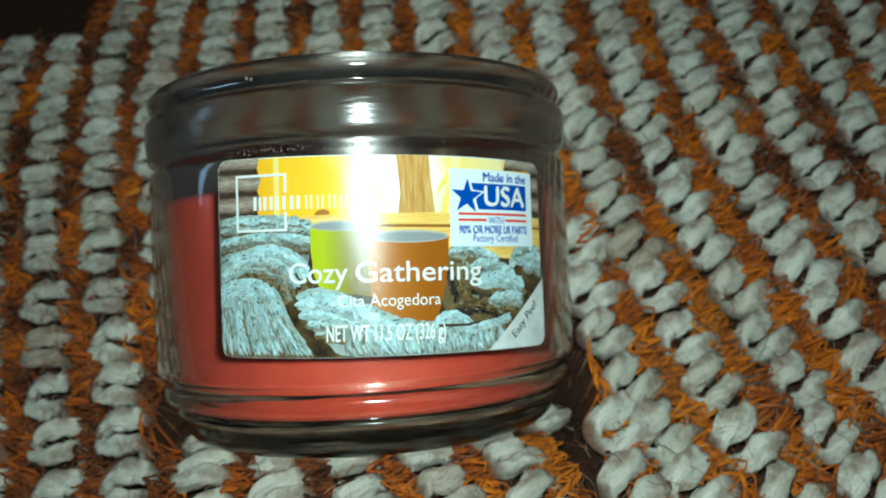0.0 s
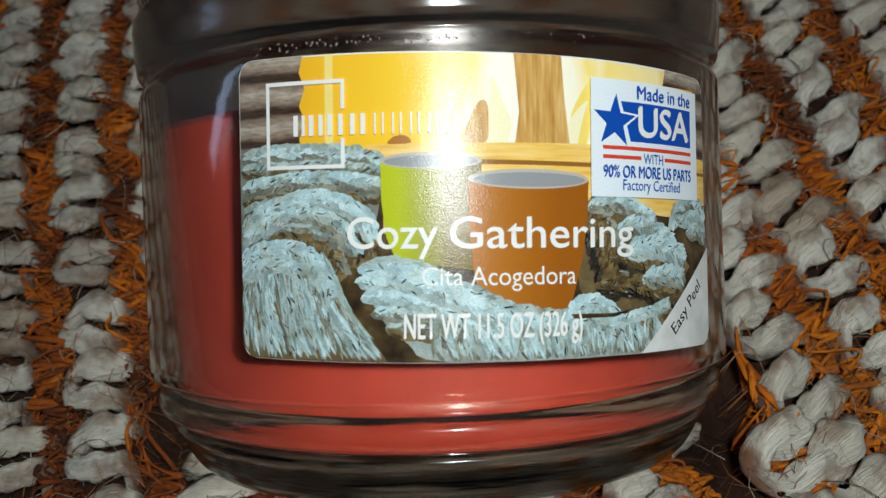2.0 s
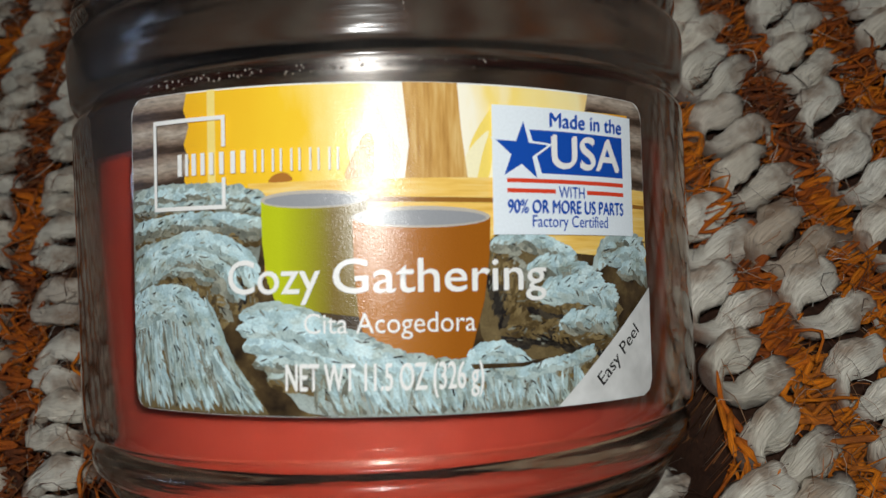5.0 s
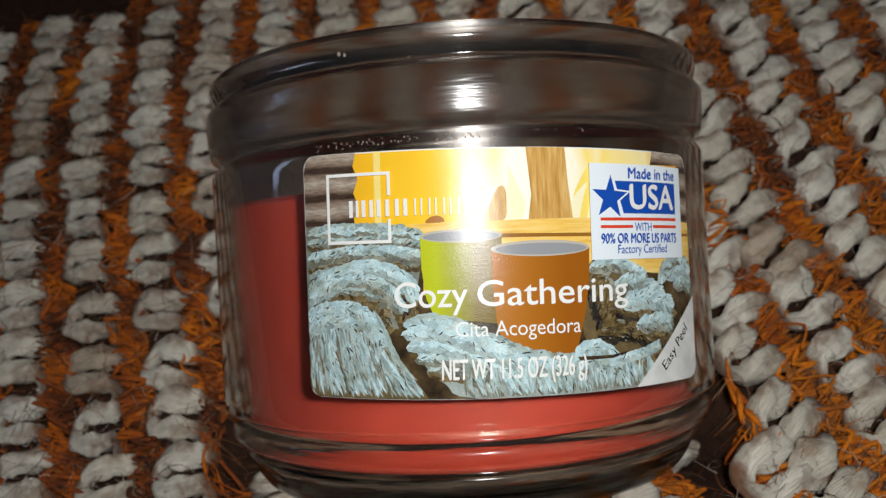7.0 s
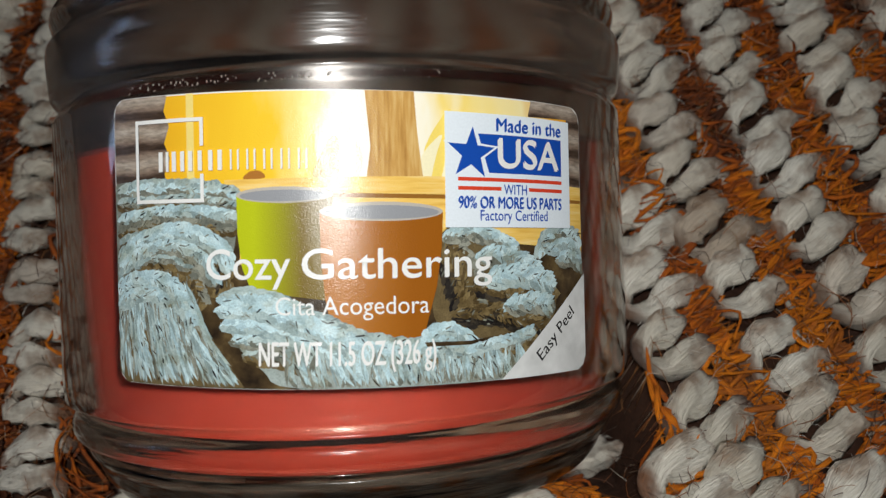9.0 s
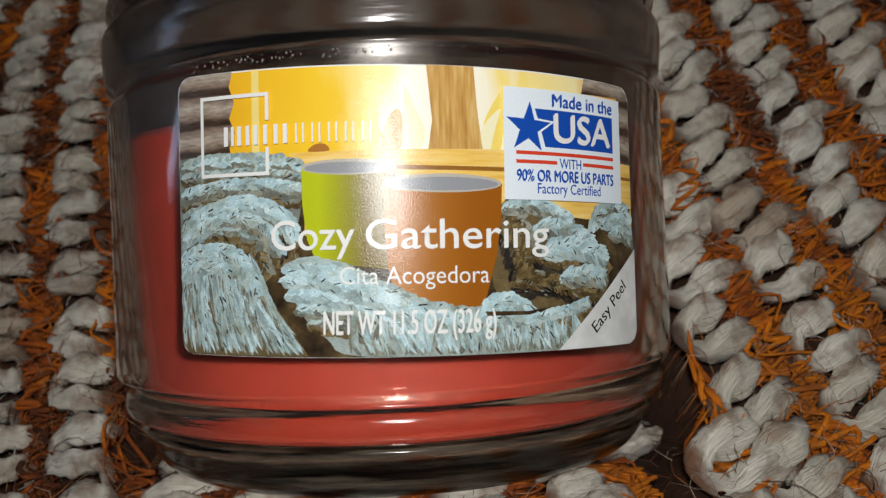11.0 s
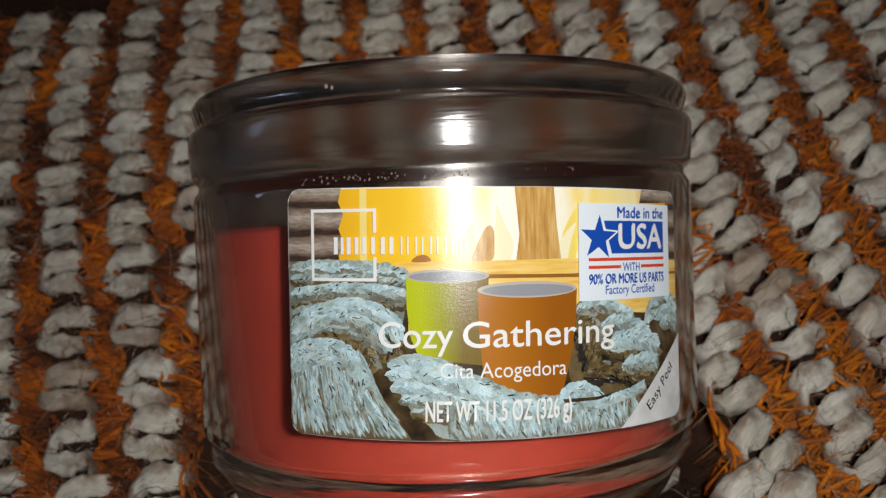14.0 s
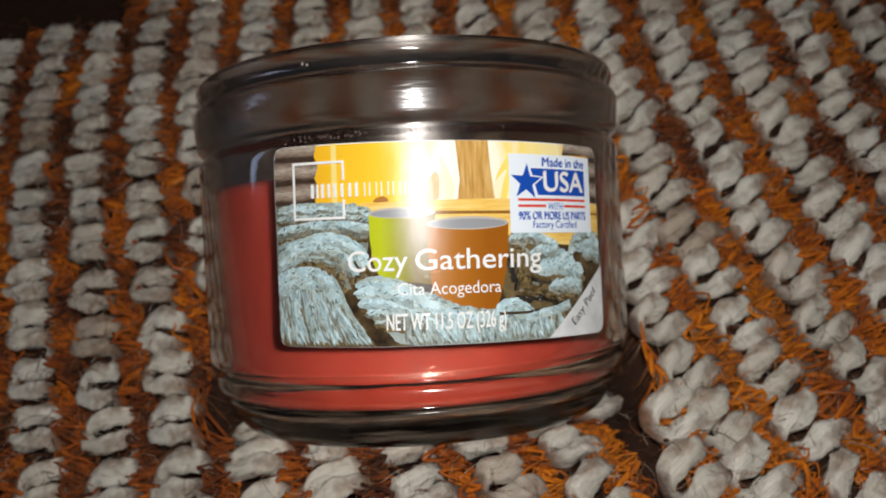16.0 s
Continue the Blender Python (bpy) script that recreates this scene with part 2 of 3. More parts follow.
def lathe(profile, turns=112):
    """Turns (radius, height) about the local y axis."""
    bm = bmesh.new()
    rings = []
    for r, h in profile:
        if r < 1e-6:
            rings.append([bm.verts.new((0, h, 0))])
        else:
            rings.append([bm.verts.new((r * math.sin(2 * math.pi * k / turns), h, r * math.cos(2 * math.pi * k / turns))) for k in range(turns)])
    for a, b in zip(rings, rings[1:]):
        for k in range(turns):
            j = (k + 1) % turns
            if len(a) == 1:
                bm.faces.new((a[0], b[j], b[k]))
            elif len(b) == 1:
                bm.faces.new((a[k], a[j], b[0]))
            else:
                bm.faces.new((a[k], a[j], b[j], b[k]))
    bmesh.ops.recalc_face_normals(bm, faces=bm.faces[:])
    return bm


def tube_arrays(path, radii, sides=8, flat=1.0, swell=None):
    """Vertices, faces and uvs of a tube along path, closed at its ends. flat: its height over its width."""
    verts, faces, uvs = [], [], []
    n = len(path)
    run = 0.0
    for i, q in enumerate(path):
        q = np.array(q)
        way = np.array(path[min(i + 1, n - 1)]) - np.array(path[max(i - 1, 0)])
        way /= np.linalg.norm(way) + 1e-12
        side = np.cross(way, (0, 0, 1.0))
        side /= np.linalg.norm(side) + 1e-9
        up = np.cross(side, way)
        if i:
            run += np.linalg.norm(q - np.array(path[i - 1]))
        for k in range(sides):
            a = 2 * math.pi * k / sides
            r = radii[i] * (1 + (swell[i][k] if swell is not None else 0))
            verts.append(q + side * math.cos(a) * r + up * math.sin(a) * r * flat)
            uvs.append((run * 100, k / sides * 1.6))
    for i in range(n - 1):
        for k in range(sides):
            j = (k + 1) % sides
            faces.append((i * sides + k, i * sides + j, (i + 1) * sides + j, (i + 1) * sides + k))
    faces.append(tuple(range(sides))[::-1])
    faces.append(tuple((n - 1) * sides + k for k in range(sides)))
    return verts, faces, uvs


def mesh_of(name, pieces, material):
    """One mesh out of several (verts, faces, uvs)."""
    verts, faces, uvs = [], [], []
    for v, f, u in pieces:
        base = len(verts)
        verts += [tuple(q) for q in v]
        faces += [tuple(base + i for i in q) for q in f]
        uvs += u
    me = bpy.data.meshes.new(name)
    me.from_pydata(verts, [], faces)
    layer = me.uv_layers.new(name="UVMap")
    index = np.empty(len(me.loops), int)
    me.loops.foreach_get("vertex_index", index)
    layer.data.foreach_set("uv", np.array(uvs, float)[index].ravel())
    me.materials.append(material)
    me.polygons.foreach_set("use_smooth", np.ones(len(me.polygons), bool))
    return me


# ---- the lie of the blanket: nearly level, pressed down round the jar ----
TILT = radians(32.44)
CA, SA = math.cos(TILT), math.sin(TILT)
JAR_Z = 0.0062


def lie(x, y):
    z = 0.0015 + 0.062 * x + 0.0022 * math.sin(x * 41 + 1.0) * math.cos(y * 37)
    z += 0.020 * math.exp(-(x / 0.042) ** 2 - ((y + 0.056) / 0.024) ** 2)
    r = 0.0535
    if abs(x) < r:
        low = -math.sqrt(r * r - x * x)
        h = (y + low * SA) / CA
        if h >= -0.028:
            dent = h * SA + low * CA + JAR_Z
        else:
            dent = -0.028 * SA - (y + 0.028 * CA) / SA * CA + JAR_Z - 0.004
        k = 0.004
        m = min(z, dent)
        z = m - k * math.log(math.exp(-(z - m) / k) + math.exp(-(dent - m) / k)) + k * 0.05
    d = max(0.0, 1 - max(0.0, math.hypot(x, (y - 0.02) * 0.8) - 0.05) / 0.025)
    return max(z - 0.004 * d * d, -0.062)


def lean(x, y):
    e = 0.003
    n = Vector((-(lie(x + e, y) - lie(x - e, y)) / (2 * e), -(lie(x, y + e) - lie(x, y - e)) / (2 * e), 1.0))
    n.x, n.y = max(-1.2, min(1.2, n.x)), max(-1.2, min(1.2, n.y))
    return n.normalized()


def sheet_mesh(x0, x1, y0, y1, step, drop, thick):
    bm = bmesh.new()
    nx, ny = int(round((x1 - x0) / step)), int(round((y1 - y0) / step))
    grid = [[bm.verts.new((x0 + (x1 - x0) * i / nx, y0 + (y1 - y0) * j / ny, lie(x0 + (x1 - x0) * i / nx, y0 + (y1 - y0) * j / ny) - drop)) for j in range(ny + 1)] for i in range(nx + 1)]
    for i in range(nx):
        for j in range(ny):
            bm.faces.new((grid[i][j], grid[i + 1][j], grid[i + 1][j + 1], grid[i][j + 1]))
    bmesh.ops.solidify(bm, geom=bm.faces[:], thickness=thick)
    bmesh.ops.recalc_face_normals(bm, faces=bm.faces[:])
    return bm


def bed_sheet():
    bm = sheet_mesh(-0.50, 0.54, -0.36, 0.40, 0.011, 0.014, 0.006)
    tagged(part("ground", bm, SHEET), "dark slate bed sheet under the blanket", "bed sheet", kind="structure")


# ---- the knitted blanket ----
X0, X1, Y0, Y1 = -0.30, 0.34, -0.20, 0.165


def column_x(k, y):
    """The column k of the knit: columns drift to +x towards the near edge."""
    x = -0.066 + 0.017 * k + 0.00012 * k * k * (1 if k > 0 else 0)
    return x + 0.59 * max(0.0, 0.090 - y) ** 1.5


def slant(x):
    """How far the stitches of a column turn from the crosswise way."""
    s = max(0.0, min(1.0, (x + 0.06) / 0.125))
    return radians(-4 + 35 * s)


def stitch_piece(rng, reach=1.0):
    """One loop of roving: an upper arm, a turn, a longer lower arm that dips to the next loop."""
    j = lambda s: rng.uniform(-s, s)
    mm = 0.001
    key = [(7.4 + j(0.5), 4.3 + j(0.4), -2.4, 1.2), (5.4 + j(0.5), 3.9 + j(0.4), 0.0 + j(0.3), 2.1), (1.0 + j(0.6), 3.6 + j(0.4), 0.8 + j(0.4), 2.85 + j(0.35)), (-4.4 + j(0.5), 3.2 + j(0.4), 0.3, 2.35),
           (-6.9 + j(0.4), 0.2 + j(0.5), -1.0, 1.6), (-4.6 + j(0.5), -2.9 + j(0.4), 0.1, 2.0), (0.4 + j(0.6), -3.1 + j(0.4), 0.7 + j(0.4), 2.45 + j(0.3)), (5.0 + j(0.5), -2.8 + j(0.5), 0.4, 2.1 + j(0.2)), (7.3 + j(0.5), -4.3 + j(0.6), -1.0, 1.6),
           (6.3 + j(0.6), -6.9 + j(0.5), -2.8, 1.2)]
    path = spline(key, 4)
    ph, hand = rng.uniform(0, 6), rng.choice((-1, 1))
    radii = [q[3] * mm * (1 + 0.07 * math.sin(i * 1.3 + ph)) for i, q in enumerate(path)]
    swell = [[0.24 * math.sin(3 * (2 * math.pi * k / 12) + hand * i * 0.50 + ph) + 0.07 * math.sin(5 * (2 * math.pi * k / 12) - i * 0.7) + rng.uniform(-0.08, 0.08) for k in range(12)] for i in range(len(path))]
    return tube_arrays([q[:3] * mm * reach for q in path], radii, 12, 0.92, swell)


def knitted_blanket():
    rng = random.Random(7)
    thing = tagged(new("knitted_blanket"), "chunky knitted blanket of pale grey, rust and brown wool", "blanket")
    shapes = [stitch_piece(rng) for _ in range(14)]
    meshes = [mesh_of("stitch", [s], WHITE_YARN) for s in shapes]
    rest, filler, hairs, fuzz = [], [], [], []
    near = 0
    pitch = 0.0137
    for k in range(-17, 20):
        shift = rng.uniform(0, pitch)
        j = 0
        while True:
            y = Y1 - 0.006 - shift * 0.5 - j * pitch + rng.uniform(-0.0011, 0.0011)
            j += 1
            if y < Y0:
                break
            x = column_x(k, y) + rng.uniform(-0.0009, 0.0009)
            if 0.047 < x < 0.0575 and -0.050 < y < 0.022:
                x = 0.0575
            if not X0 < x < X1:
                continue
            if x < -0.095 and y > 0.124:
                continue
            z = lie(x, y)
            up = lean(x, y)
            if x > 0.045 and y < -0.026:
                up = (up + Vector((0, 0, 2.5))).normalized()
            side = (Vector((1, 0, 0)) - up * up.x).normalized()
            turn = Matrix((side, up.cross(side), up)).transposed().to_4x4()
            drift = (column_x(k, y - 0.004) - column_x(k, y + 0.004)) / 0.008
            a = slant(x) + 0.35 * math.atan(drift) + radians(rng.uniform(-7, 7))
            size = rng.uniform(0.92, 1.08) * (1.0 + 0.14 * max(0.0, min(1.0, x / 0.08)))
            m = Matrix.Translation((x, y, z - 0.0012)) @ turn @ Matrix.Rotation(a, 4, "Z") @ Matrix.Diagonal((size * rng.uniform(0.76, 0.93), size * rng.uniform(0.95, 1.05), size, 1))
            which = rng.randrange(len(shapes))
            if -0.142 < x < 0.165 and -0.065 < y < 0.135:
                for _ in range(26):
                    px, py, b = rng.uniform(-0.0058, 0.0058), rng.choice((-0.0031, 0.0034)) + rng.gauss(0, 0.0016), rng.gauss(0, 0.5)
                    high, length = 0.0030 - 900 * (px * px * 0.05) + rng.uniform(-0.0006, 0.0005), rng.uniform(0.0012, 0.0034)
                    pts = []
                    for i in range(4):
                        pts.append(m @ Vector((px, py, high + 0.0004 * math.sin(i * 1.1))))
                        b += rng.uniform(-0.5, 0.5)
                        px, py = px + math.cos(b) * length / 3, py + math.sin(b) * length / 3
                    fuzz.append(tube_arrays([tuple(q) for q in pts], [rng.uniform(0.00002, 0.00005)] * 4, 3))
            if -0.142 < x < 0.155 and -0.058 < y < 0.126 and lie(x, y) > -0.030 and near < 300:
                ob = new("stitch", meshes[which])
                ob.parent = thing
                ob.matrix_local = m
                near += 1
            else:
                v, f, u = shapes[which]
                rest.append(([m @ Vector(q) for q in v], f, u))
    # looser rust and brown loops fill the furrows between the columns
    for k in range(-18, 20):
        close = -5 <= k <= 14
        for strand in range(20 if close else 5):
            y = Y1 - rng.uniform(0.002, 0.01)
            deep = -0.0062 + 0.0064 * (strand / (19 if close else 4))
            while y > (-0.11 if close and strand > 4 else Y0):
                pts, sign = [], rng.choice((-1, 1))
                for i in range(rng.randrange(5, 11)):
                    off = 0.0085 + sign * rng.uniform(0.0004, 0.0048)
                    if rng.random() < 0.75:
                        sign = -sign
                    xx, yy = column_x(k, y) + off, y + math.tan(slant(column_x(k, y))) * (off - 0.0085) * 0.8
                    if X0 < xx < X1 and not (xx < -0.098 and yy > 0.120) and not (abs(xx) < 0.056 and lie(xx, yy) < -0.008):
                        pts.append((xx, yy, lie(xx, yy) + deep + rng.uniform(-0.0020, 0.0020)))
                    y -= rng.uniform(-0.0006, 0.0042)
                if len(pts) > 3:
                    path = spline(pts, 3)
                    r, n = rng.uniform(0.00022, 0.00062) * (1 if close else 1.5), len(path) - 1
                    filler.append(tube_arrays(path, [r * (0.75 + 0.5 * rng.random()) * min(1.0, 0.25 + 4 * min(i, n - i) / n) for i in range(n + 1)], 5, 0.9))
    # stray fibres, most of them out of the furrows
    for i in range(15000):
        if i % 9:
            k, y = rng.randrange(-6, 16), Y1 - 0.235 * rng.random()
            x = column_x(k, y) + 0.0085 + rng.gauss(0, 0.0035)
        else:
            x, y = rng.uniform(-0.15, 0.18), Y1 - 0.235 * rng.random() ** 0.8
        if x < -0.095 and y > 0.120:
            continue
        a, length, bend = rng.uniform(0, 2 * math.pi), rng.uniform(0.003, 0.012), rng.uniform(-0.6, 0.6)
        pts, h = [], rng.uniform(-0.0025, 0.0012) if i % 9 else rng.uniform(0.0012, 0.0030)
        for j in range(5):
            pts.append((x, y, lie(x, y) + h + 0.0014 * math.sin(j * 0.8)))
            a += bend + rng.uniform(-0.4, 0.4)
            x, y = x + math.cos(a) * length / 4, y + math.sin(a) * length / 4
        hairs.append(tube_arrays(pts, [rng.uniform(0.00003, 0.00009) if i % 9 else rng.uniform(0.00002, 0.00005)] * 5, 3))
    for name, pieces, material, label in (("outer_stitches", rest, OUTER_YARN, "pale roving loops"), ("furrow_yarn", filler, DARK_YARN, "rust, orange and brown wool loops"), ("stray_fibre", hairs, FIBRE, "loose wool fibres"), ("pale_fuzz", fuzz, FUZZ, "short pale wool fibres")):
        ob = new(name, mesh_of(name, pieces, material))
        ob.parent = thing
        tagged(ob, label=label, kind="stuff")
    part("backing", sheet_mesh(X0 + 0.004, X1 - 0.004, Y0, Y1 - 0.008, 0.008, 0.0065, 0.003), BACKING, thing, "dark brown knit ground")


# ---- the candle jar ----
LABEL_R, LABEL_TURN, LABEL_MID, LABEL_H = 0.0502, radians(1.8), radians(11.0), 0.0127


def wrap(u, v, lift):
    """Label millimetres to the curved face of the jar."""
    c, s = math.cos(LABEL_TURN), math.sin(LABEL_TURN)
    a, h = u * c + v * s, -u * s + v * c
    th = LABEL_MID + a / 50.0
    r = LABEL_R + lift
    return Vector((r * math.sin(th), LABEL_H + h * 0.001, r * math.cos(th)))


def wrapped(bm, lift):
    """Cuts flat art into strips, keeps its millimetres as UV in centimetres, and bends it round the jar."""
    us = [v.co.x for v in bm.verts]
    if us and max(us) - min(us) > 3:
        at = math.ceil(min(us) / 0.75) * 0.75
        while at < max(us):
            bmesh.ops.bisect_plane(bm, geom=bm.verts[:] + bm.edges[:] + bm.faces[:], plane_co=(at, 0, 0), plane_no=(1, 0, 0))
            at += 0.75
    layer = bm.loops.layers.uv.verify()
    for f in bm.faces:
        if f.normal.z < 0:
            f.normal_flip()
        for lp in f.loops:
            lp[layer].uv = (lp.vert.co.x * 0.1, lp.vert.co.y * 0.1)
    for v in bm.verts:
        v.co = wrap(v.co.x, v.co.y, lift + v.co.z * 0.001)
    return bm


def outline(points):
    bm = bmesh.new()
    f = bm.faces.new([bm.verts.new((q[0], q[1], 0)) for q in points])
    f.normal_update()
    bmesh.ops.triangulate(bm, faces=[f])
    bm.normal_update()
    return bm


def soft_outline(points, steps=4):
    """A closed smooth outline through points."""
    n = len(points)
    out = []
    for i in range(n):
        a, b, c, d = (np.array(points[(i + k) % n], float) for k in (-1, 0, 1, 2))
        for s in range(steps):
            t = s / steps
            out.append(0.5 * (2 * b + (c - a) * t + (2 * a - 5 * b + 4 * c - d) * t * t + (3 * b - a - 3 * c + d) * t ** 3))
    return out


def rounded(u0, v0, u1, v1, r, n=6):
    out = []
    for cx, cy, a0 in ((u1 - r, v1 - r, 0), (u0 + r, v1 - r, 90), (u0 + r, v0 + r, 180), (u1 - r, v0 + r, 270)):
        out += [(cx + r * math.cos(radians(a0 + 90 * i / n)), cy + r * math.sin(radians(a0 + 90 * i / n))) for i in range(n + 1)]
    return out


def bar(u0, v0, u1, v1):
    return [(u0, v0), (u1, v0), (u1, v1), (u0, v1)]


def ellipse(cu, cv, a, b, n=28):
    return [(cu + a * math.cos(2 * math.pi * i / n), cv + b * math.sin(2 * math.pi * i / n)) for i in range(n)]


def clip_to_label(points):
    """Keeps an outline inside the paper's edge."""
    return [(max(-35.95, min(35.25, q[0])), max(-18.95, min(19.25, q[1]))) for q in points]


def lettering(text, u0, u1, v0, cap, bold=0.0, turn=0.0):
    """The built-in font, set so that it runs from u0 to u1 on the base line v0, with that cap height."""
    cu = bpy.data.curves.new("lettering", "FONT")
    cu.body, cu.resolution_u = text, 4
    ob = bpy.data.objects.new("lettering", cu)
    me = bpy.data.meshes.new_from_object(ob)
    bm = bmesh.new()
    bm.from_mesh(me)
    bpy.data.objects.remove(ob)
    bpy.data.curves.remove(cu)
    bpy.data.meshes.remove(me)
    xs = [v.co.x for v in bm.verts]
    sx, sy = (u1 - u0) / (max(xs) - min(xs)), cap / 0.69
    for v in bm.verts:
        x, y = (v.co.x - min(xs)) * sx, v.co.y * sy
        v.co = (u0 + x * math.cos(turn) - y * math.sin(turn), v0 + x * math.sin(turn) + y * math.cos(turn), 0)
    if bold:
        twin = bmesh.ops.duplicate(bm, geom=bm.verts[:] + bm.edges[:] + bm.faces[:])
        for v in twin["geom"]:
            if isinstance(v, bmesh.types.BMVert):
                v.co += Vector((bold * 0.7, bold * 0.7, 0.0015))
    bm.normal_update()
    return bm


def leaf(bm, u, v, way, length, width, z):
    """One pointed stroke of print, left out where it would pass the paper's edge."""
    pts = []
    for x, y in ((-0.5, 0), (-0.25, 0.5), (0.25, 0.45), (0.5, 0), (0.25, -0.45), (-0.25, -0.5)):
        x, y = x * length, y * width
        pts.append((u + x * math.cos(way) - y * math.sin(way), v + x * math.sin(way) + y * math.cos(way)))
    if all(-35.9 < p < 35.2 and -18.9 < q < 19.2 and math.hypot(max(0.0, abs(p + 0.35) - 33.4), max(0.0, abs(q) - 16.9)) < 2.1 for p, q in pts):
        bm.faces.new([bm.verts.new((p, q, z)) for p, q in pts])


def candle_jar():
    jar = tagged(new("candle_jar"), "red wax candle in a clear glass jar with a paper label", "candle")
    jar.matrix_world = pose(0, 0, JAR_Z, math.degrees(TILT))
    outer = [(0, -24.6), (30, -24.9), (36.5, -26.2), (40.0, -26.9), (42.6, -25.8), (44.3, -23.6), (45.3, -21.4), (46.3, -20.0), (46.4, -19.2), (45.7, -18.4), (46.4, -17.8), (48.2, -17.2), (48.8, -16.0), (48.8, -14.6), (48.2, -13.7), (46.9, -13.1), (47.3, -12.3), (49.5, -11.3), (50, -9.2),
             (50, 4), (50, 20), (50, 31.5), (49.85, 33.6), (49.0, 35.0), (48.9, 36.0), (50.0, 37.3), (50.28, 39.2), (50.45, 41.2), (50.55, 43.2), (50.5, 44.8), (50.1, 45.8), (49.2, 46.4), (48.9, 46.9), (49.15, 47.8), (49.45, 48.8), (49.7, 49.8), (49.6, 50.8), (48.8, 51.9), (47.4, 52.6), (45.9, 52.8), (44.6, 52.4), (43.9, 51.3)]
    inner = [(44.2, 49.6), (45.3, 46.5), (46.2, 43), (46.6, 38), (46.7, 20), (46.4, 0), (45.7, -12), (45.0, -16), (43.9, -18.4), (41.8, -19.8), (30, -20.4), (0, -20.4)]
    profile = [(max(0.0, q[0]) * 0.001, q[1] * 0.001) for q in spline(outer + inner, 3)]
    profile[0], profile[-1] = (0.0, -0.0246), (0.0, -0.0204)
    glass = part("glass", lathe(profile), GLASS, jar, "clear smoky glass with stepped base and collar")
    glass.visible_shadow = False
    glass.data.materials.append(HAZE)
    glass.data.materials.append(BASE)
    glass.data.materials.append(STEP)
    glass.data.materials.append(RIM)
    glass.data.materials.append(COLLAR)
    for f in glass.data.polygons:
        c = f.center
        if c.y > 0.027 and math.hypot(c.x, c.z) < 0.0469 and f.normal.dot(Vector((c.x, 0, c.z))) < 0:
            f.material_index = 1
        elif c.y < -0.0190 and math.hypot(c.x, c.z) > 0.0300:
            f.material_index = 2
        elif c.y < -0.0100 and math.hypot(c.x, c.z) > 0.0462:
            f.material_index = 3
        elif c.y > 0.0478 and f.normal.dot(Vector((c.x, 0.02, c.z))) > 0:
            f.material_index = 4
        elif 0.0340 < c.y < 0.0470 and math.hypot(c.x, c.z) > 0.0480:
            f.material_index = 5
    wax = [(0, -20.2), (30, -20.2), (41.6, -19.6), (43.6, -18.1), (44.6, -15.8), (45.3, -12), (46.0, 0), (46.3, 15), (46.3, 26.4), (45.8, 27.3), (44.0, 27.2), (40, 26.8), (20, 26.6), (0, 26.6)]
    profile = [(max(0.0, q[0]) * 0.001, q[1] * 0.001) for q in spline(wax, 2)]
    profile[0], profile[-1] = (0.0, -0.0202), (0.0, 0.0266)
    part("wax", lathe(profile, 96), WAX, jar, "smooth red wax fill")
    rng = random.Random(3)
    # solid beads on the outer face stand in for glinting chips and air bubbles
    spots = [(-20.4, 48.4, 0.34), (-19.3, 48.1, 0.30), (12.6, 41.0, 0.16)]
    spots += [(rng.uniform(-27, -8), rng.uniform(33.6, 34.8), rng.uniform(0.06, 0.17)) for _ in range(44)] + [(rng.uniform(-8, 27), rng.uniform(33.6, 34.8), rng.uniform(0.06, 0.16)) for _ in range(40)]
    for th, h, size in spots:
        bm = bmesh.new()
        bmesh.ops.create_icosphere(bm, subdivisions=1, radius=size * 0.001)
        rr = 0.0505 if h > 38 else 0.0497
        bmesh.ops.transform(bm, verts=bm.verts[:], matrix=Matrix.Translation((rr * math.sin(radians(th)), h * 0.001, rr * math.cos(radians(th)))) @ Matrix.Diagonal((1, 1.3, 0.6, 1)))
        part("wax_speck", bm, SPECK, jar)
    return jar


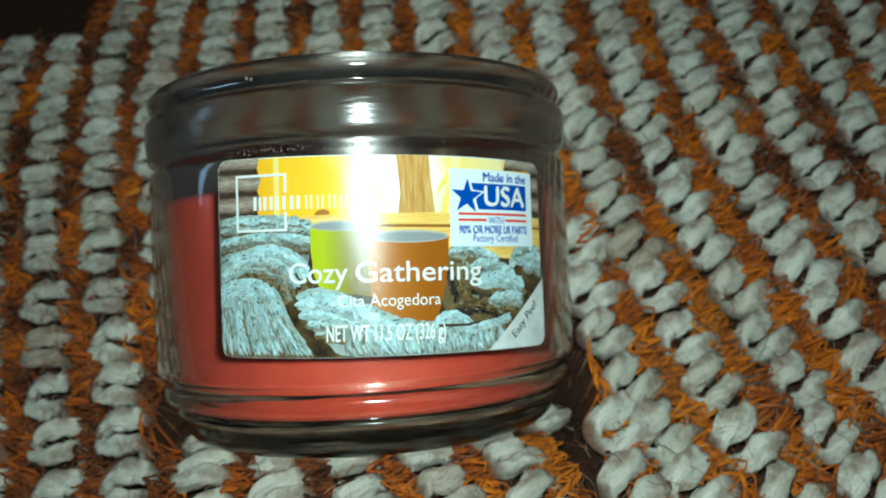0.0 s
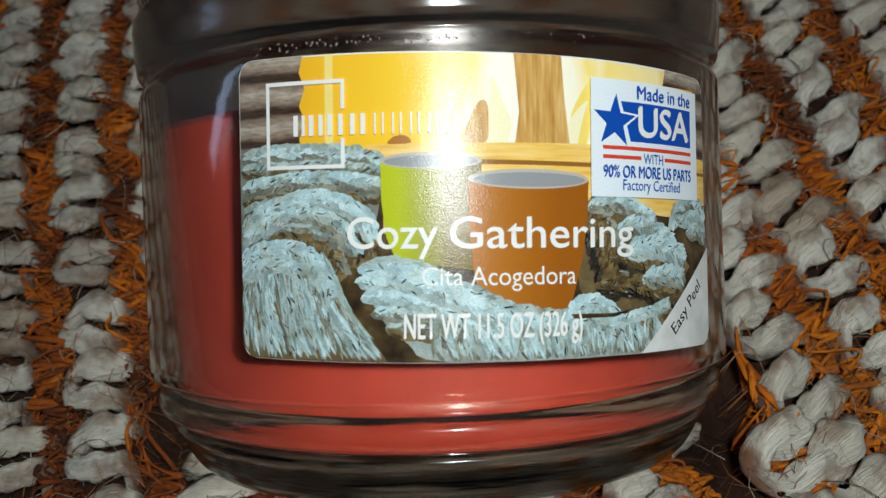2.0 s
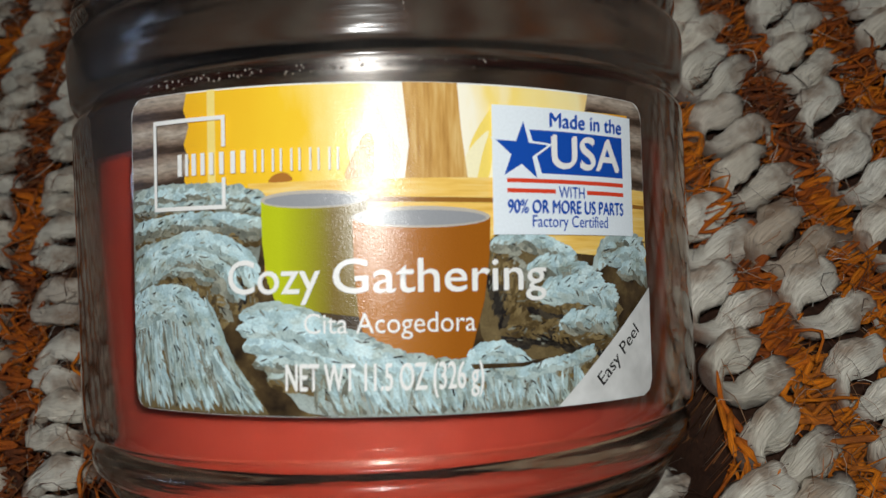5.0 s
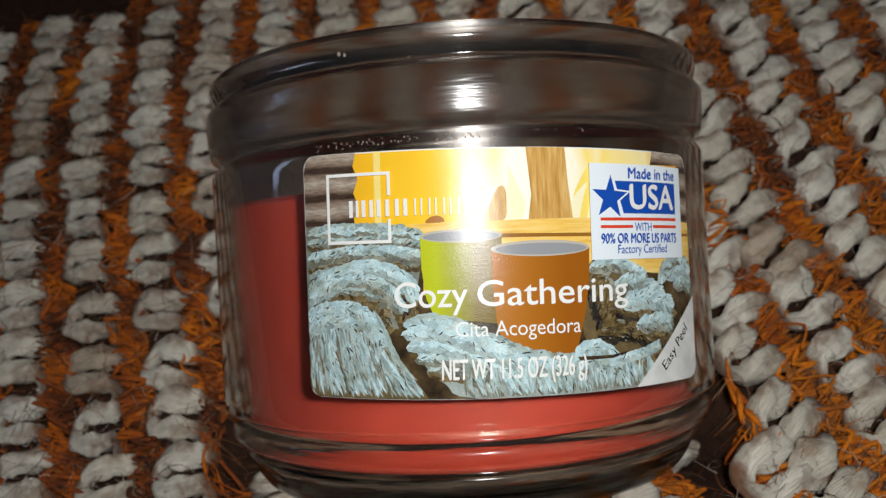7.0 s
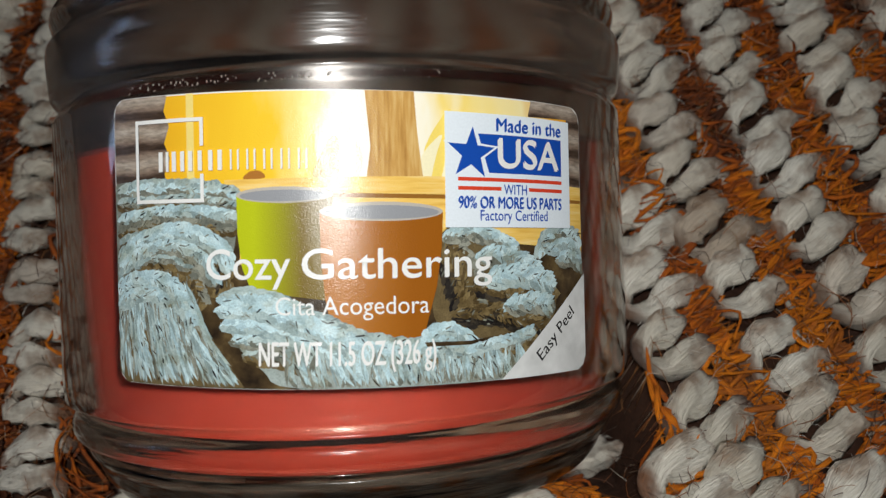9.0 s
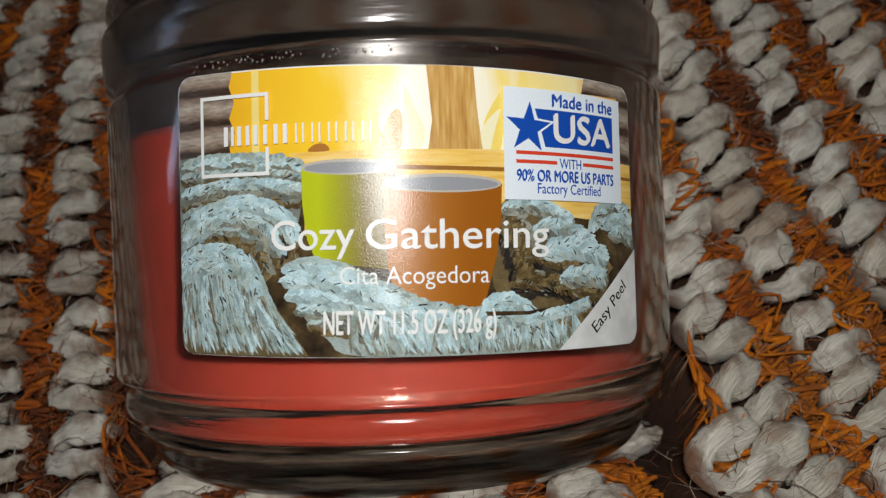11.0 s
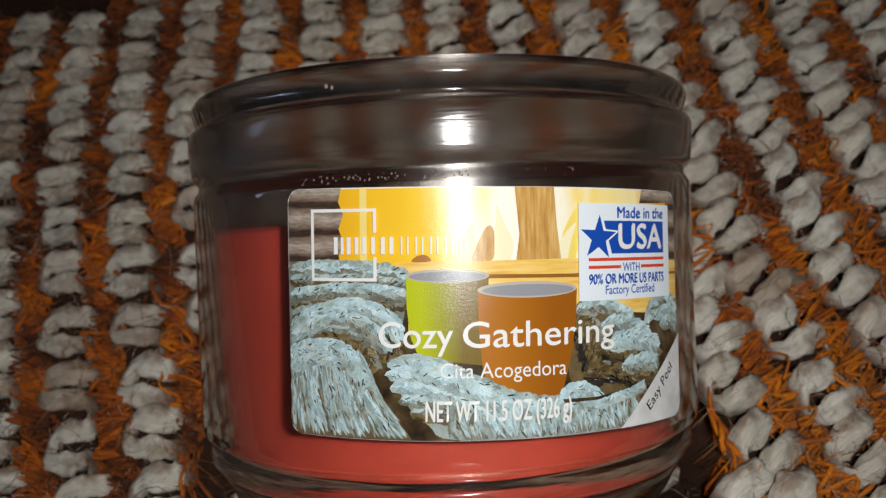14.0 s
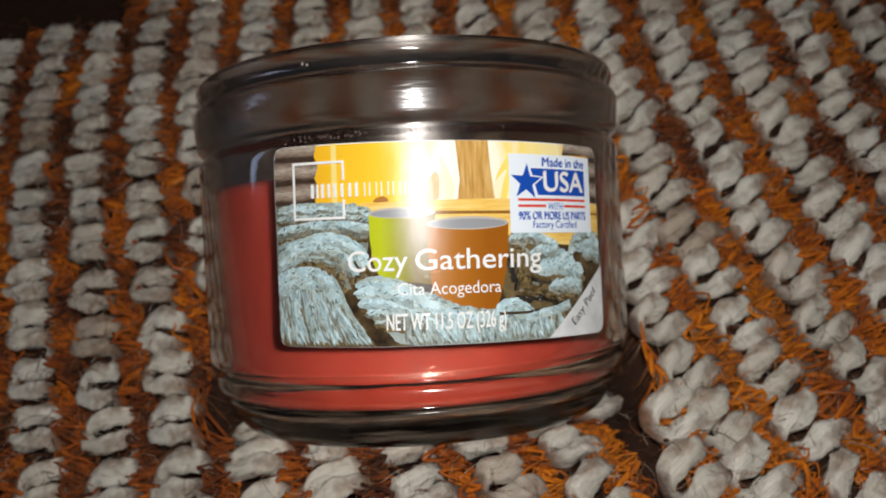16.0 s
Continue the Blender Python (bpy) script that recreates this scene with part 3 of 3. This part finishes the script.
def paper_label(jar):
    lift = 0.000003
    level = [0]
    paper = part("label", wrapped(outline(rounded(-36, -19, 35.3, 19.3, 2.2)), 0.0), print_mat("white_stock", flat_ink((0.82, 0.82, 0.80))), jar, "glossy printed paper label with two mugs")

    def ink(name, points, material, label=""):
        level[0] += 1
        return part(name, wrapped(outline(points), lift * level[0]), material, paper, label)

    def words(name, material, *args, **kw):
        level[0] += 1
        return part(name, wrapped(lettering(*args, **kw), lift * level[0]), material, paper)

    white = print_mat("white_ink", flat_ink((0.84, 0.84, 0.82)))
    blue = print_mat("blue_ink", flat_ink((0.012, 0.075, 0.42)))
    red = print_mat("red_ink", flat_ink((0.70, 0.06, 0.025)))
    black = print_mat("black_ink", flat_ink((0.02, 0.02, 0.02)))
    wood, shelf, logs = print_mat("post_print", wood_print), print_mat("shelf_print", shelf_print), print_mat("logs_print", logs_print)
    gloom = print_mat("gloom_print", dark_print)
    rim = print_mat("rim_print", flat_ink((0.50, 0.46, 0.40)))
    hollow = print_mat("hollow_print", flat_ink((0.30, 0.31, 0.33)))

    ink("fire", rounded(-35.82, -18.82, 35.12, 19.12, 2.1), print_mat("label_fire", fire_print), "printed yellow fire glow")
    ink("log_wall", clip_to_label([(-36, 6), (-26.4, 6), (-26.9, 9), (-26.0, 11), (-26.9, 13), (-26.1, 15.2), (-26.9, 17.2), (-26.4, 19.3), (-34.3, 19.3), (-35.6, 18.4), (-36, 17)]), logs, "printed log wall")
    ink("pale_strip", bar(-23.4, 6, -22.3, 19.25), print_mat("pale_strip", flat_ink((0.90, 0.72, 0.22))), "printed pale strip")
    ink("log_wall", clip_to_label([(24, 17), (24.6, 19.25), (33.4, 19.25), (34.9, 18.3), (35.25, 17), (35.25, 5), (32.5, 5), (32, 17.3)]), logs, "printed log wall")
    ember, flame = print_mat("ember_print", flat_ink((0.42, 0.17, 0.03))), print_mat("flame_print", flat_ink((0.95, 0.88, 0.58)))
    gold = print_mat("gold_print", flat_ink((0.93, 0.72, 0.16)))
    licks = random.Random(5)
    for i in range(6):
        u = licks.uniform(-12.5, -1.0) if i % 4 else licks.uniform(8.2, 10.0)
        high, wide, sway = licks.uniform(4.5, 11), licks.uniform(0.7, 1.7), licks.uniform(-1.5, 2.5)
        ink("flame", clip_to_label(soft_outline([(u - wide * 0.6, 7.9), (u - wide, 7.9 + high * 0.35), (u + sway * 0.3 - wide * 0.5, 7.9 + high * 0.7), (u + sway, 7.9 + high), (u + sway * 0.4 + wide * 0.6, 7.9 + high * 0.6), (u + wide, 7.9 + high * 0.3), (u + wide * 0.5, 7.9)])), flame if i % 3 else gold)
    tan = print_mat("tan_print", wood_print)
    ink("ember", soft_outline([(-6.4, 8.2), (-5.4, 11.0), (-4.2, 13.2), (-3.2, 13.0), (-3.0, 10.4), (-3.4, 8.2)]), tan)
    ink("ember", soft_outline([(-15.4, 8.0), (-14.6, 8.9), (-13.2, 9.0), (-12.6, 8.1)]), ember)
    ink("wooden_post", [(0.2, 19.25), (6.6, 19.25), (7.0, 14), (7.8, 7.6), (0.3, 7.6), (0.9, 12)], wood, "printed wooden post")
    ink("table", clip_to_label([(-18, 7.9), (10, 8.3), (35.25, 7.6), (35.25, -4), (-18, -4)]), shelf, "printed yellow table")
    ink("table_edge", [(-8, 6.1), (35.2, 5.7), (35.2, 5.2), (-8, 5.5)], print_mat("edge_print", flat_ink((0.30, 0.13, 0.02))))
    ink("gloom", clip_to_label([(-36, 5), (-16, 5), (-16, -3), (8, -6), (10, 0.2), (34, -1.5), (35.25, -3), (35.25, -18), (34, -18.95), (-34.5, -18.95), (-36, -17.5)]), gloom, "printed dark folds")
    rng = random.Random(11)
    tones = {"light": yarn_print((0.37, 0.51, 0.56), (0.49, 0.67, 0.72), (0.63, 0.79, 0.82)), "mid": yarn_print((0.22, 0.30, 0.31), (0.36, 0.46, 0.46), (0.50, 0.61, 0.60)),
             "dim": yarn_print((0.12, 0.13, 0.11), (0.21, 0.215, 0.175), (0.34, 0.35, 0.29)), "brown": yarn_print((0.065, 0.043, 0.018), (0.14, 0.098, 0.042), (0.25, 0.185, 0.085)),
             "dark": yarn_print((0.014, 0.012, 0.012), (0.030, 0.026, 0.022), (0.075, 0.06, 0.04))}
    inks = {key: bmesh.new() for key in tones}
    labels = {"light": "pale blue-grey printed wool strands", "mid": "grey printed wool strands", "dim": "dull grey-green printed wool strands", "brown": "brown printed wool strands", "dark": "dark printed flecks"}

    def rope(guide, half, across, length=1.9, twist=15, flecks=0.34, wide=0.80, over=3):
        """A plait of printed wool along a guide; across: its tones from its upper to its lower edge."""
        path = spline(guide, 10)
        level[0] += over
        z = lift * level[0] * 1000
        # a soft body below the strands
        n = len(path) - 1
        for i in range(0, n, 2):
            a, b = path[i], path[min(i + 3, n)]
            way = math.atan2(b[1] - a[1], b[0] - a[0])
            w = half * min(1.0, 0.45 + 5 * min(i, n - i) / n)
            leaf(inks["brown" if across[-1] in ("brown", "dark") else "dim"], (a[0] + b[0]) / 2, (a[1] + b[1]) / 2, way, math.hypot(*(b - a)) * 2.0 + 0.6, w * 2.1, z)
        lanes = max(2, round(2 * half / 0.46))
        run, at = 0.0, 0.0
        for i in range(n):
            a, b = path[i], path[i + 1]
            run += math.hypot(*(b - a))
            while at < run:
                at += 0.62
                way = math.atan2(b[1] - a[1], b[0] - a[0])
                w = half * min(1.0, 0.5 + 5 * min(i, n - i) / n)
                for k in range(lanes):
                    e = 1 - 2 * (k + 0.5) / lanes + rng.uniform(-0.12, 0.12)
                    tone = across[min(len(across) - 1, max(0, int((1 - e) / 2 * len(across) + rng.uniform(-0.35, 0.35))))]
                    u, v = a[0] - math.sin(way) * e * w + rng.uniform(-0.3, 0.3), a[1] + math.cos(way) * e * w
                    lean_by = radians((twist if e > 0 else -twist) + rng.uniform(-8, 8))
                    leaf(inks[tone], u, v, way + lean_by, length * rng.uniform(0.7, 1.2), wide * rng.uniform(0.75, 1.2), z + 0.002 + 0.004 * rng.random())
                    if rng.random() < flecks * 0.30:
                        leaf(inks["dark" if rng.random() < 0.5 else "dim"], u, v, way + lean_by * 1.6 + rng.uniform(-0.5, 0.5), rng.uniform(0.4, 1.5), rng.uniform(0.09, 0.24), z + 0.009)

    def fringe(starts, ends, across=("light", "mid")):
        """Loose strands that hang side by side."""
        level[0] += 3
        for (u0, v0), (u1, v1) in zip(starts, ends):
            bow = rng.uniform(-0.5, 0.5)
            rope([(u0, v0 + rng.uniform(-0.4, 0.4)), (u0 * 0.6 + u1 * 0.4 + bow, v0 * 0.5 + v1 * 0.5), (u1, v1)], rng.uniform(0.30, 0.42), across if rng.random() < 0.74 else ("mid", "dim"), 3.2, 6, 0.22, 0.38, 0)

    # the soft ground tone of the folds
    ground, below = print_mat("plaid_ground", yarn_print((0.12, 0.125, 0.10), (0.22, 0.24, 0.21), (0.36, 0.42, 0.40))), print_mat("plaid_brown", yarn_print((0.05, 0.034, 0.016), (0.11, 0.078, 0.036), (0.19, 0.14, 0.065)))
    ink("plaid", clip_to_label(soft_outline([(-37, 6.6), (-30, 7.6), (-22, 7.4), (-16.4, 5.6), (-16.4, 1.4), (-17.6, -3.2), (-21, -5.4), (-25.0, -8.4), (-29, -9), (-37, -9)])), ground, "printed grey plaid")
    ink("plaid", clip_to_label([(-35.8, -6), (-24.2, -6.5), (-15.6, -18.85), (-34.4, -18.85), (-35.8, -17.4)]), below, "printed grey plaid")
    ink("plaid", clip_to_label(soft_outline([(10, 0.6), (15, 1.6), (21, -0.6), (27, -4.6), (29, -8.6), (26, -13), (14, -13), (9, -10)])), below, "printed brown plaid")
    # folds of the plaid behind, from the back to the front
    rope([(-36, 6.4), (-31, 7.0), (-26, 7.0), (-20, 6.6), (-16, 5.6)], 1.15, ("mid", "light", "dim"))
    rope([(-36, 4.9), (-30, 5.0), (-24, 5.2), (-16.4, 4.4)], 0.9, ("mid", "dim", "brown"), flecks=0.9)
    rope([(-36, 2.6), (-30, 3.3), (-24, 3.6), (-16.4, 3.1)], 1.05, ("light", "mid", "dim"))
    rope([(-36, 1.0), (-31, 1.9), (-26, 2.2), (-21, 2.0), (-16.6, 1.2)], 0.75, ("dim", "brown"), flecks=0.8)
    rope([(-36, -0.7), (-32, 0.3), (-27, 1.0)], 0.85, ("mid", "dim", "brown"))
    rope([(-19.2, -2.6), (-18.8, -6.8)], 1.7, ("brown", "dark", "brown"), 1.8, 8)
    rope([(-36, -3.3), (-32, -0.6), (-27.5, 1.0), (-22.5, 0.9), (-18.8, -1.0), (-17.4, -3.6)], 1.2, ("light", "light", "mid"))
    rope([(-28.6, -4.3), (-25.2, -3.7), (-22.6, -5.4), (-21.6, -8.4)], 1.3, ("dim", "brown", "brown"), 1.6, 40, 0.8)
    rope([(-36, -5.2), (-32, -2.5), (-28, -1.0), (-24, -1.1), (-20.9, -3.0), (-19.6, -5.4)], 1.1, ("light", "mid", "dim"))
    rope([(-33.8, -4.5), (-29.8, -2.8), (-26.2, -2.6), (-23.4, -3.8)], 0.8, ("mid", "dim", "brown"))
    starts = [(-35.4 + 12.2 * i / 25, -7.0 - 0.5 * math.sin(i * 0.9)) for i in range(26)]
    fringe(starts, [(-35.7 + (u + 35.4) * 1.62 + rng.uniform(-0.4, 0.4), -18.7) for u, v in starts])
    rope([(-36, -7.2), (-33, -5.4), (-29, -5.0), (-25.9, -5.9), (-24.3, -8.0), (-22.6, -10.8)], 1.15, ("light", "light", "mid"), flecks=0.8)
    rope([(-35.6, -8.8), (-32.5, -7.2), (-29, -7.0), (-26.6, -8.2)], 0.9, ("light", "mid"), flecks=0.7)
    # the thick roll beside the mugs
    rope([(12.5, -10.0), (17.5, -9.8), (22, -11.2), (26, -12.0)], 1.7, ("brown", "brown", "dark"), flecks=0.9)
    rope([(10.6, -3.6), (12.0, -5.6), (12.6, -8.8)], 1.4, ("brown", "dark"), 1.8, 40)
    rope([(10.8, -0.4), (13.0, -2.4), (14.6, -5.2), (14.9, -8.4)], 1.5, ("dim", "brown", "brown"), 1.9, 40, 0.7)
    rope([(15.6, -6.8), (20, -7.4), (28.6, -7.7)], 1.0, ("brown", "brown", "dark"), flecks=0.9)
    rope([(11.0, 0.4), (14.5, 1.0), (18.0, 0.0), (21.5, -1.7)], 1.15, ("light", "mid", "dim"))
    rope([(15.8, -2.4), (19.0, -2.3), (22.5, -3.3), (25.2, -4.4)], 1.3, ("light", "mid", "dim"), 2.2, 30, 0.7)
    rope([(17.2, -5.6), (20.5, -4.9), (24.5, -5.3), (28.2, -6.7)], 1.4, ("light", "light", "mid"), 2.2, 30, 0.7)
    rope([(20.2, -9.3), (24, -8.8), (28.0, -9.6)], 1.25, ("light", "mid", "dim"), 2.2, 30, 0.7)
    rope([(25.6, -2.0), (27.4, 0.2), (30.6, 0.9), (35.2, 0.0)], 1.05, ("mid", "light", "dim"), 2.0, 28)
    rope([(27.6, -1.6), (31.0, -0.8), (35.2, -2.0)], 0.95, ("light", "mid"), 2.0, 28)
    rope([(29.8, -3.0), (32.6, -2.8), (35.2, -4.2)], 1.0, ("light", "mid", "dim"), 2.0, 28)
    green = print_mat("green_mug_print", mug_print((0.50, 0.56, 0.012), (0.20, 0.135, 0.015), -1.63, 1.15))
    ink("green_mug", [(-16.3, 5.9), (-16.2, 1), (-15.6, -3.5), (-14.4, -6.4), (-5, -7.6), (-3.9, 5.9)], green, "printed green mug")
    ink("mug_rim", ellipse(-10.1, 5.9, 6.25, 1.05), rim)
    ink("mug_hollow", ellipse(-10.1, 5.8, 5.8, 0.75), hollow)
    orange = print_mat("orange_mug_print", mug_print((0.46, 0.165, 0.012), (0.33, 0.105, 0.008), -0.55, 1.57))
    ink("orange_mug", [(-5.6, 3.7), (-5.5, -2), (-5.0, -7.5), (-3.9, -12.6), (7.4, -13.2), (9.4, -6), (10.1, -1), (10.3, 3.7)], orange, "printed orange mug")
    ink("mug_rim", ellipse(2.3, 3.7, 8.0, 1.25), rim)
    ink("mug_hollow", ellipse(2.4, 3.6, 7.4, 0.9), hollow)
    # the plaid in front of the mugs and its fringe
    ink("plaid", clip_to_label(soft_outline([(-18.6, -7.4), (-15, -6.6), (-9, -8.4), (-3, -11.4), (4, -13.2), (14, -13.2), (23, -13.6), (20, -18.85), (-8, -18.85), (-13, -16.6), (-16.6, -13)])), ground, "printed grey plaid")
    rope([(-14.8, -14.8), (-10.5, -15.2), (-6, -16.8)], 1.1, ("mid", "dim", "brown"))
    rope([(-16.4, -12.7), (-12, -12.8), (-8, -14.5), (-3, -16.2)], 1.2, ("light", "mid", "dim"))
    rope([(-17.8, -10.8), (-13.5, -10.7), (-9, -12.2), (-5, -14.1), (0.5, -15.6)], 1.2, ("light", "light", "mid"))
    rope([(-18.5, -9.0), (-14.5, -8.7), (-10, -10.0), (-5.5, -12.0), (-1, -14.0), (6, -14.8)], 1.15, ("light", "light", "mid"))
    rope([(-18.3, -7.4), (-15, -7.0), (-11, -8.0), (-6, -10.2), (-1.5, -12.4), (4, -13.7), (8, -13.6)], 1.05, ("mid", "light", "light"))
    rope([(8, -15.2), (14, -15.4), (21, -14.6), (24.4, -13.6)], 1.2, ("dim", "brown"), flecks=0.8)
    starts = [(-9.5 + 31.5 * i / 44, -15.6 - 0.35 * math.sin(i * 0.8)) for i in range(45)]
    fringe(starts, [(u * 0.98 + 0.8 + rng.uniform(-0.6, 0.6), -18.75) for u, v in starts])
    rope([(7.4, -14.0), (9.0, -12.2), (11.5, -11.9), (13.5, -13.3), (14.8, -14.8)], 1.0, ("light", "light", "mid"))
    rope([(8.4, -14.8), (10.4, -13.7), (12.6, -14.9)], 0.95, ("light", "mid"))
    rope([(13.8, -14.7), (17, -14.1), (21, -13.4), (24.0, -12.5)], 0.65, ("light", "mid"))
    for key, bm in inks.items():
        bm.normal_update()
        part("wool_yarn", wrapped(bm, 0.0), print_mat("yarn_print_" + key, tones[key]), paper, labels[key], kind="stuff")
    ink("twig", [(7.6, -13.3), (14, -13.4), (20, -12.6), (20, -12.9), (14, -13.9), (8, -13.9)], gloom)

    ink("peel_corner", clip_to_label([(18.6, -18.95), (26, -12.6), (31, -8.4), (35.25, -5.0), (35.25, -17.0), (34.6, -18.3), (33.3, -18.95)]), print_mat("peel_print", peel_print), "pale grey peel corner")
    words("lettering", black, "Easy Peel", 25.6, 35.0, -17.0, 1.65, bold=0.06, turn=radians(42))

    # the maker's mark as plain shapes
    for u0, v0, u1, v1 in ((-31.4, 5.1, -20.7, 5.6), (-31.4, 15.6, -20.7, 16.1), (-31.4, 5.6, -30.9, 15.6), (-21.2, 5.6, -20.7, 8.8), (-21.2, 12.4, -20.7, 15.6)):
        ink("mark_frame", bar(u0, v0, u1, v1), white)
    for u0, u1 in ((-27.5, -26.85), (-26.35, -25.9), (-25.4, -24.75), (-24.1, -23.5), (-22.9, -22.3), (-21.5, -20.9), (-20.0, -19.4), (-18.7, -18.1)):
        ink("mark_bar", bar(u0, 9.2, u1, 11.8), white)
    for i in range(5):
        u = -17.0 + 2.2 * i
        ink("mark_bar", bar(u, 9.2, u + 0.24, 11.8), white)
        ink("mark_bar", bar(u + 0.95, 9.2, u + 1.19, 11.8), white)
    words("lettering", white, "Cozy", -20.5, -9.4, -4.9, 3.85, bold=0.13)
    words("lettering", white, "Gathering", -7.9, 17.2, -4.9, 3.85, bold=0.13)
    words("lettering", white, "Cita Acogedora", -11.25, 8.25, -9.45, 2.3)
    words("lettering", white, "NET WT 11.5 OZ (326 g)", -13.5, 9.05, -16.0, 3.05, bold=0.16)

    panel = print_mat("panel_print", flat_ink((0.80, 0.87, 0.93)))
    ink("white_panel", bar(10.6, 1.6, 31.9, 16.85), panel, "white origin panel")
    words("lettering", blue, "Made in the", 18.2, 30.0, 14.5, 1.75, bold=0.2)
    ink("blue_block", [(15.4, 14.1), (30.1, 14.1), (30.1, 8.9), (17.0, 8.9)], blue)
    star = lambda r0, r1: [(14.4 + (r0 if i % 2 == 0 else r1) * math.sin(math.pi * i / 5 + 0.06), 11.4 + (r0 if i % 2 == 0 else r1) * math.cos(math.pi * i / 5 + 0.06)) for i in range(10)]
    ink("star", star(4.35, 1.8), panel)
    ink("star", star(3.65, 1.45), blue)
    words("lettering", white, "USA", 18.4, 29.3, 9.6, 3.9, bold=0.34)
    ink("red_stripe", bar(12.4, 7.75, 30.1, 8.25), red)
    ink("red_stripe", bar(12.4, 6.55, 18.9, 7.05), red)
    ink("red_stripe", bar(23.6, 6.55, 30.1, 7.05), red)
    words("lettering", blue, "WITH", 19.3, 23.2, 6.05, 1.35, bold=0.05)
    words("lettering", blue, "90% OR MORE US PARTS", 12.4, 29.9, 4.1, 1.55, bold=0.18)
    words("lettering", blue, "Factory Certified", 15.6, 27.0, 2.5, 1.4, bold=0.05)


bed_sheet()
the_jar = candle_jar()
paper_label(the_jar)
knitted_blanket()
